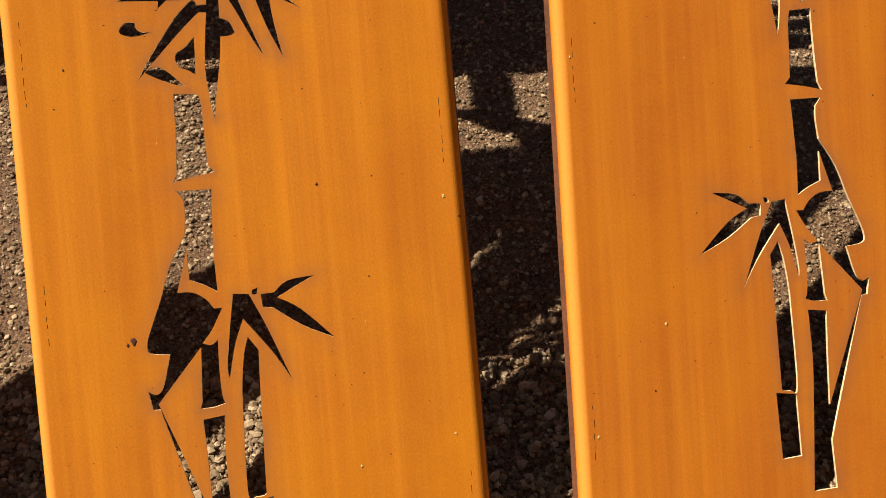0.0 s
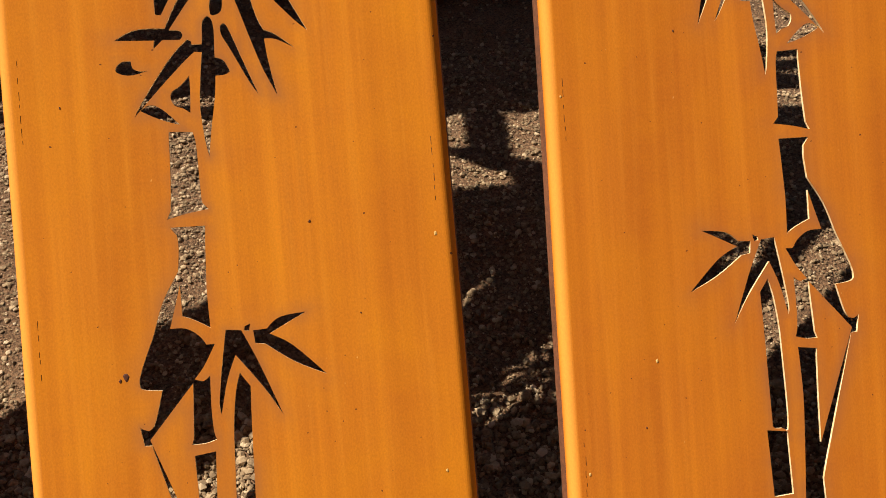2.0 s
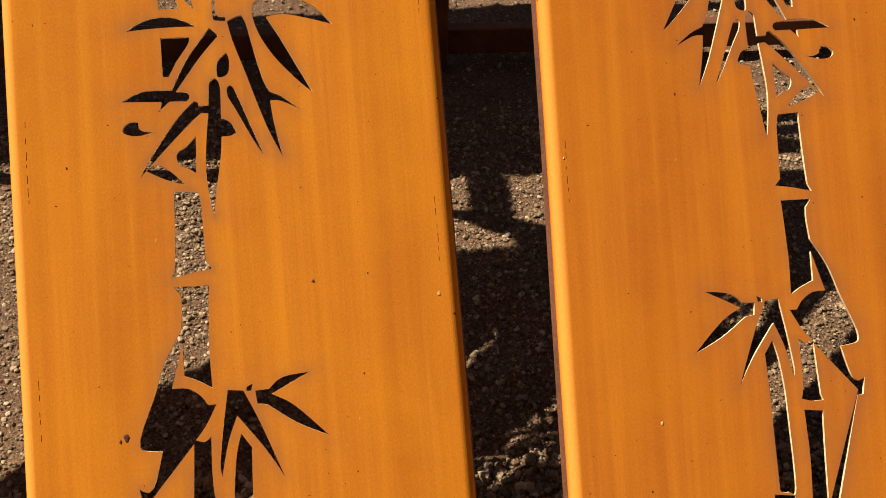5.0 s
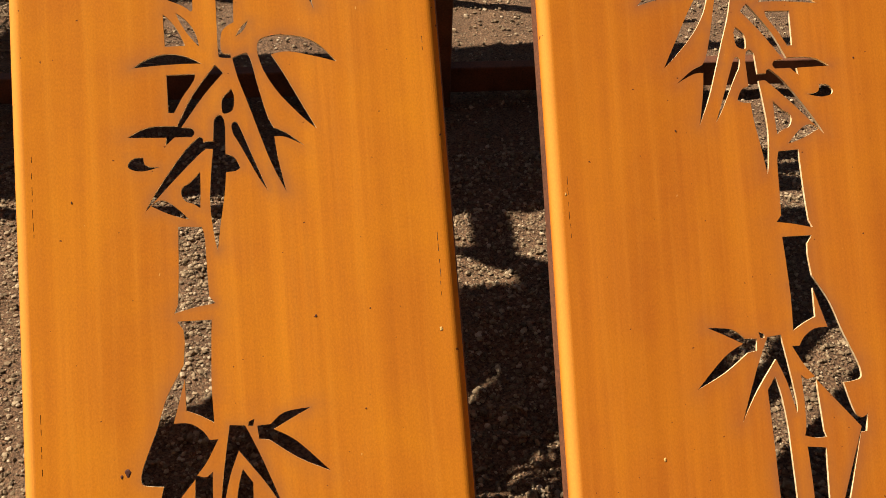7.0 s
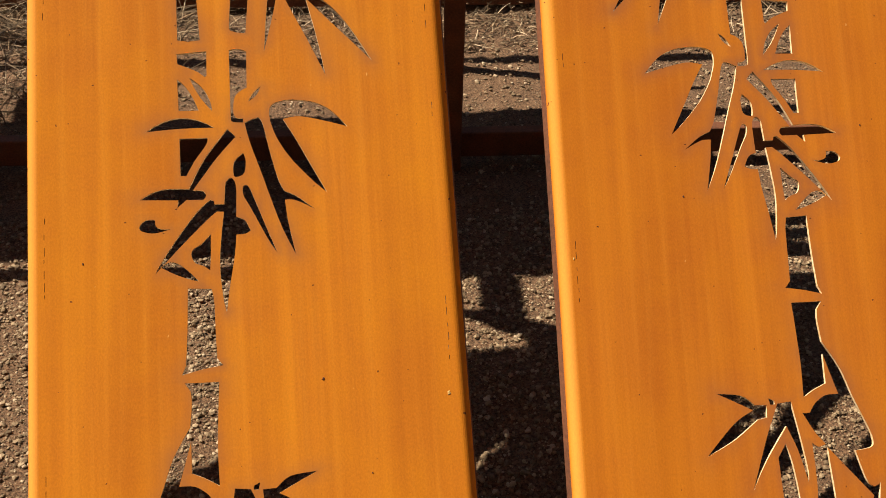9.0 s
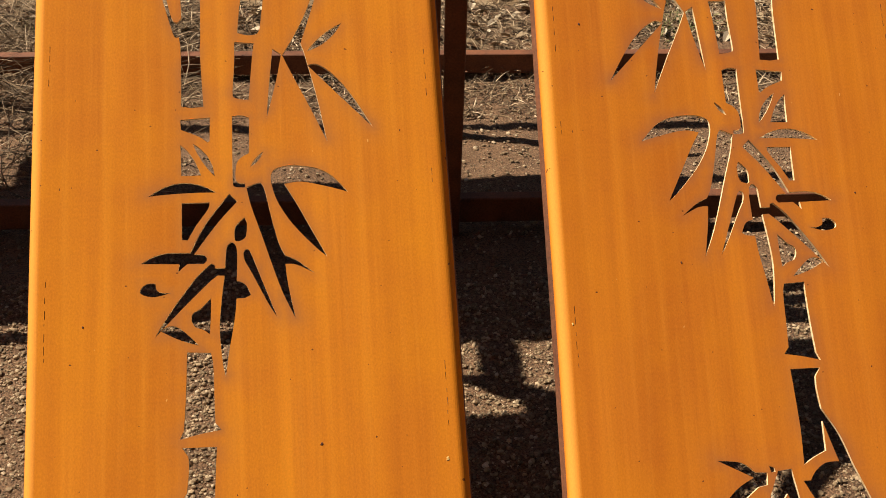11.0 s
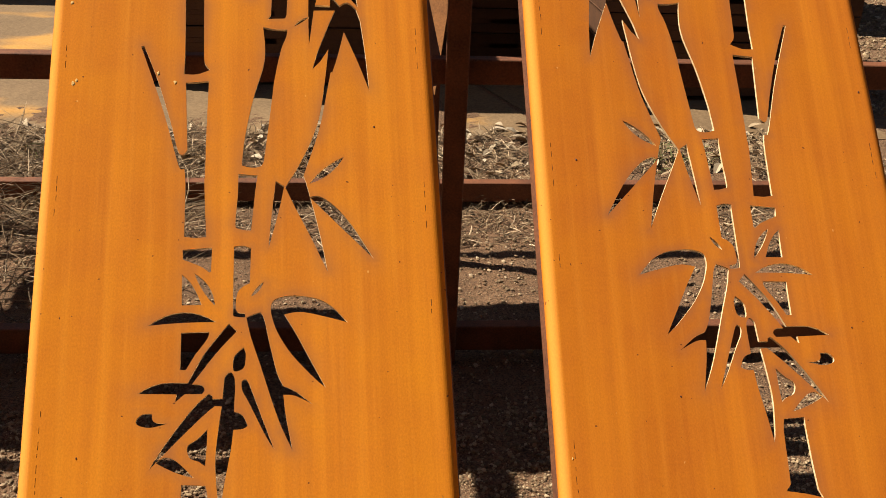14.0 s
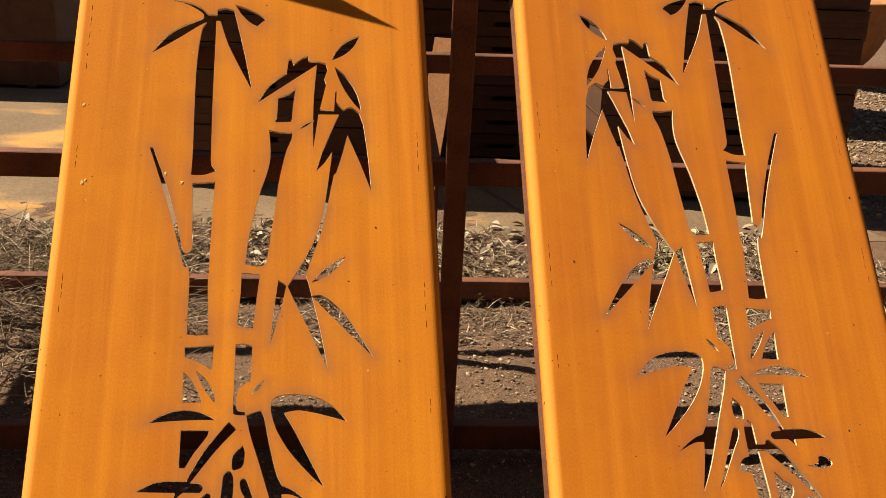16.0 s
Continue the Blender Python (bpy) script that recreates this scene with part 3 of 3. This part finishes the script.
for x in (-5.6, -2.6, 0.285, 3.2):
    tube(rack, "post", (x, rack_y(0.0) - 0.045, 0.0), (x - 0.05, rack_y(1.72) - 0.045, 1.72), (0.062, 0.05))
    tube(rack, "brace", (x - 0.07, rack_y(1.0) + 0.06, 1.0), (x - 0.22, rack_y(1.6) + 0.35, 1.66), (0.07, 0.012))
# unseen shelf frame, added to hold the shade sheets and cast a stripe
for x in (-5.65, -2.65, 3.15):
    tube(rack, "post", (x, 4.55, 0.0), (x, 4.55, 1.9), (0.06, 0.06))
    tube(rack, "added_shelf_arm", (x, 2.4, 1.875), (x, 4.58, 1.875), (0.05, 0.05))
for y in (3.06, 3.9, 4.40):
    tube(rack, "added_shelf_rail", (-5.62, y, 1.875), (3.12, y, 1.875), (0.06, 0.05))

# unseen flat sheets on the top shelf, added to shade the ground below
stack = thing("shade_sheet_stack", pose(-3.25, 3.4875, 1.910), "unseen rusty steel sheets added flat on the rack's top shelf to shade the ground", "steel sheets")
for k in range(3):
    part("sheet", bar((3.7, 0.775, 0.006), 0.002), RAIL, stack, "", pose(0.02 * (k % 2), 0.006 * k, 0.004 + 0.008 * k))
single = thing("shade_single_sheet", pose(-0.82, 3.3975, 1.9035), "one unseen rusty steel sheet added flat on the rack's top shelf as a shade caster", "steel sheet")
part("sheet", bar((1.14, 0.955, 0.006), 0.002), RAIL, single)


def flat_plate(outline, thick):
    """A flat plate cut to an outline."""
    bm = bmesh.new()
    f = bm.faces.new([bm.verts.new((x, y, 0)) for x, y in outline])
    r = bmesh.ops.extrude_face_region(bm, geom=[f])
    bmesh.ops.translate(bm, vec=(0, 0, thick), verts=[v for v in r["geom"] if isinstance(v, bmesh.types.BMVert)])
    bmesh.ops.recalc_face_normals(bm, faces=bm.faces)
    return bm


# unseen plate, its outline worked back from the shadow wanted below
hook = thing("shade_hook_plate", pose(-1.0, 3.0, 1.9105), "unseen hook-shaped rusty steel plate added over the rack's top shelf, shaped for its shadow", "steel cutting")
part("plate", flat_plate([(0.75, -0.58), (-0.03, -0.30), (-0.04, 0.35), (-0.15, 0.35), (-0.15, -0.24), (-0.30, -0.22), (-0.05, -0.38), (-0.02, -0.51)], 0.006), RAIL, hook)
# another unseen plate, added to darken the ground under the right screen
cutting = thing("shade_flag_plate", pose(-0.3, 3.0, 1.9105), "unseen flag-shaped rusty steel plate added over the rack's top shelf to darken ground", "steel cutting")
part("plate", flat_plate([(-0.16, -0.49), (0.17, -0.49), (0.17, -0.15), (-0.10, -0.15), (-0.10, 0.12), (-0.16, 0.12)], 0.006), RAIL, cutting)

# added wall behind the viewer, unseen; it keeps sky light off front faces
mw, tw, bw = mat("sky_blocker_brown", 0.9)
tw.links.new(ramp(tw, fractal(tw, coords(tw), 3.0, 6.0), [(0.3, (0.02, 0.014, 0.011)), (0.7, (0.05, 0.036, 0.028))]), bw.inputs["Base Color"])
bm = bmesh.new()
bmesh.ops.create_cube(bm, size=1)
bmesh.ops.scale(bm, vec=(34, 0.3, 10), verts=bm.verts)
me = bpy.data.meshes.new("sky_blocker")
bm.to_mesh(me)
bm.free()
me.materials.append(mw)
wall = new("sky_blocker", me)
wall.location = (0, -4.5, 4.95)
tagged(wall, "plain dark brown unseen wall added behind the viewer to block sky light", "wall", kind="structure")


# ---- things beyond the rack ----
def slotted_box(m, width, depth, height):
    """A folded steel tray with a hand slot cut through its front."""
    ob = thing("steel_tray", m, "dark rusty folded-steel tray with a hand slot, stacked", "steel tray", "stacked trays")
    s, h, t = 0.10, 0.016, 0.004
    w2, z2 = width / 2, height / 2

    def slab_part(name, size, at):
        part(name, bar(size, 0.0015), PLATE, ob, "", Matrix.Translation(at))

    y = -depth / 2
    slab_part("front_panel", (width, t, z2 - h), (0, y, (z2 + h) / 2 + z2))
    slab_part("front_panel", (width, t, z2 - h - 0.006), (0, y, (z2 - h) / 2 + 0.003))
    for k in (-1, 1):
        slab_part("front_panel", (w2 - s, t, 2 * h - 0.002), (k * (w2 + s) / 2, y, z2))
        slab_part("side_panel", (t, depth - 0.01, height - 0.006), (k * (w2 - t), 0, z2))
    slab_part("back_panel", (width - 0.02, t, height - 0.006), (0, depth / 2 - 0.01, z2))
    slab_part("inner_shelf", (width - 0.02, 0.004, height - 0.03), (0, y + 0.12, z2))
    slab_part("top_panel", (width + 0.012, depth + 0.016, 0.005), (0, -0.004, height - 0.003))
    return ob


TRAY = 0.172
first = slotted_box(pose(1.02, 7.72, 0.03), 1.62, 0.9, TRAY)
# upper trays are unseen, stacked higher to lengthen the shadow in front
for k in range(19):
    for i, (x, y) in enumerate(((1.02, 7.72), (2.3, 6.74), (-0.62, 6.98))):
        if i == 2 and k > 11 or (i, k) == (0, 0):
            continue
        copy_thing(first, pose(x + 0.02 * noise.noise((k * 1.7, i, 0)), y + 0.03 * noise.noise((k * 2.1, i, 4)), 0.03 + k * TRAY, 0, 0, 1.2 * noise.noise((k, i, 9))))

def steel_box(m):
    ob = thing("steel_box", m, "large dark rusty steel box standing on the ground; unseen copy added for shade", "steel box", "steel boxes")
    # sides rise out of view so that the box's shadow reaches further
    for y in (-0.55, 0.55):
        part("side_panel", bar((2.1, 0.006, 2.2), 0.002), PLATE, ob, "", Matrix.Translation((0, y, 1.11)))
    for k in (-1, 1):
        part("end_panel", bar((0.006, 1.09, 2.2), 0.002), PLATE, ob, "", Matrix.Translation((k * 1.047, 0, 1.11)))
        part("skid", bar((0.08, 1.1, 0.03), 0.004), PLATE, ob, "", Matrix.Translation((k * 0.8, 0, 0.0)))
    part("lid", bar((2.16, 1.16, 0.03), 0.004), PLATE, ob, "", Matrix.Translation((0, 0, 2.227)))
    return ob


crate = steel_box(pose(-3.75, 10.2, 0.028))
# unseen copy behind the right screen, added to shade the gravel
copy_thing(crate, pose(3.2, 9.5, 0.018))


def turned(name, profile, material, parent, n=64):
    verts, faces = [], []
    for k in range(n):
        a = 2 * math.pi * k / n
        verts += [(r * math.cos(a), r * math.sin(a), z) for r, z in profile]
    m = len(profile)
    for k in range(n):
        for i in range(m - 1):
            o, q = k * m + i, ((k + 1) % n) * m + i
            faces.append((o, q, q + 1, o + 1))
    return mesh(name, verts, faces, material, parent, smooth=True)


bowl = thing("planter_bowl", pose(5.32, 11.6, 0.0), "large round rusty steel bowl standing on open ground", "planter bowl")
prof = [(0.02, 0.03)] + [(0.66 * math.sin(a), 0.95 - 0.92 * math.cos(a)) for a in np.linspace(0.3, 1.5, 12)]
turned("bowl", prof + [(0.69, 0.90), (0.68, 0.93)] + [(r - 0.02, z + 0.02) for r, z in prof[:0:-1]], BOWL, bowl)
turned("foot_ring", [(0.22, 0.0), (0.26, 0.0), (0.26, 0.06), (0.22, 0.06), (0.22, 0.0)], BOWL, bowl)


# strip of weathered sheet standing tilted against the back of the rack's post
offcut = thing("steel_offcut", pose(0.275, 3.86, 0.995, 68, 0, -24), "narrow orange weathered steel sheet propped behind the rack's post", "steel sheet")
part("sheet", bar((0.10, 0.60, 0.006), 0.002), BOWL, offcut)
part("foot", bar((0.05, 0.04, 0.78), 0.003), RAIL, offcut, "", pose(0.275, 3.86, 0.995, 68, 0, -24).inverted() @ pose(0.275, 3.85, 0.40))
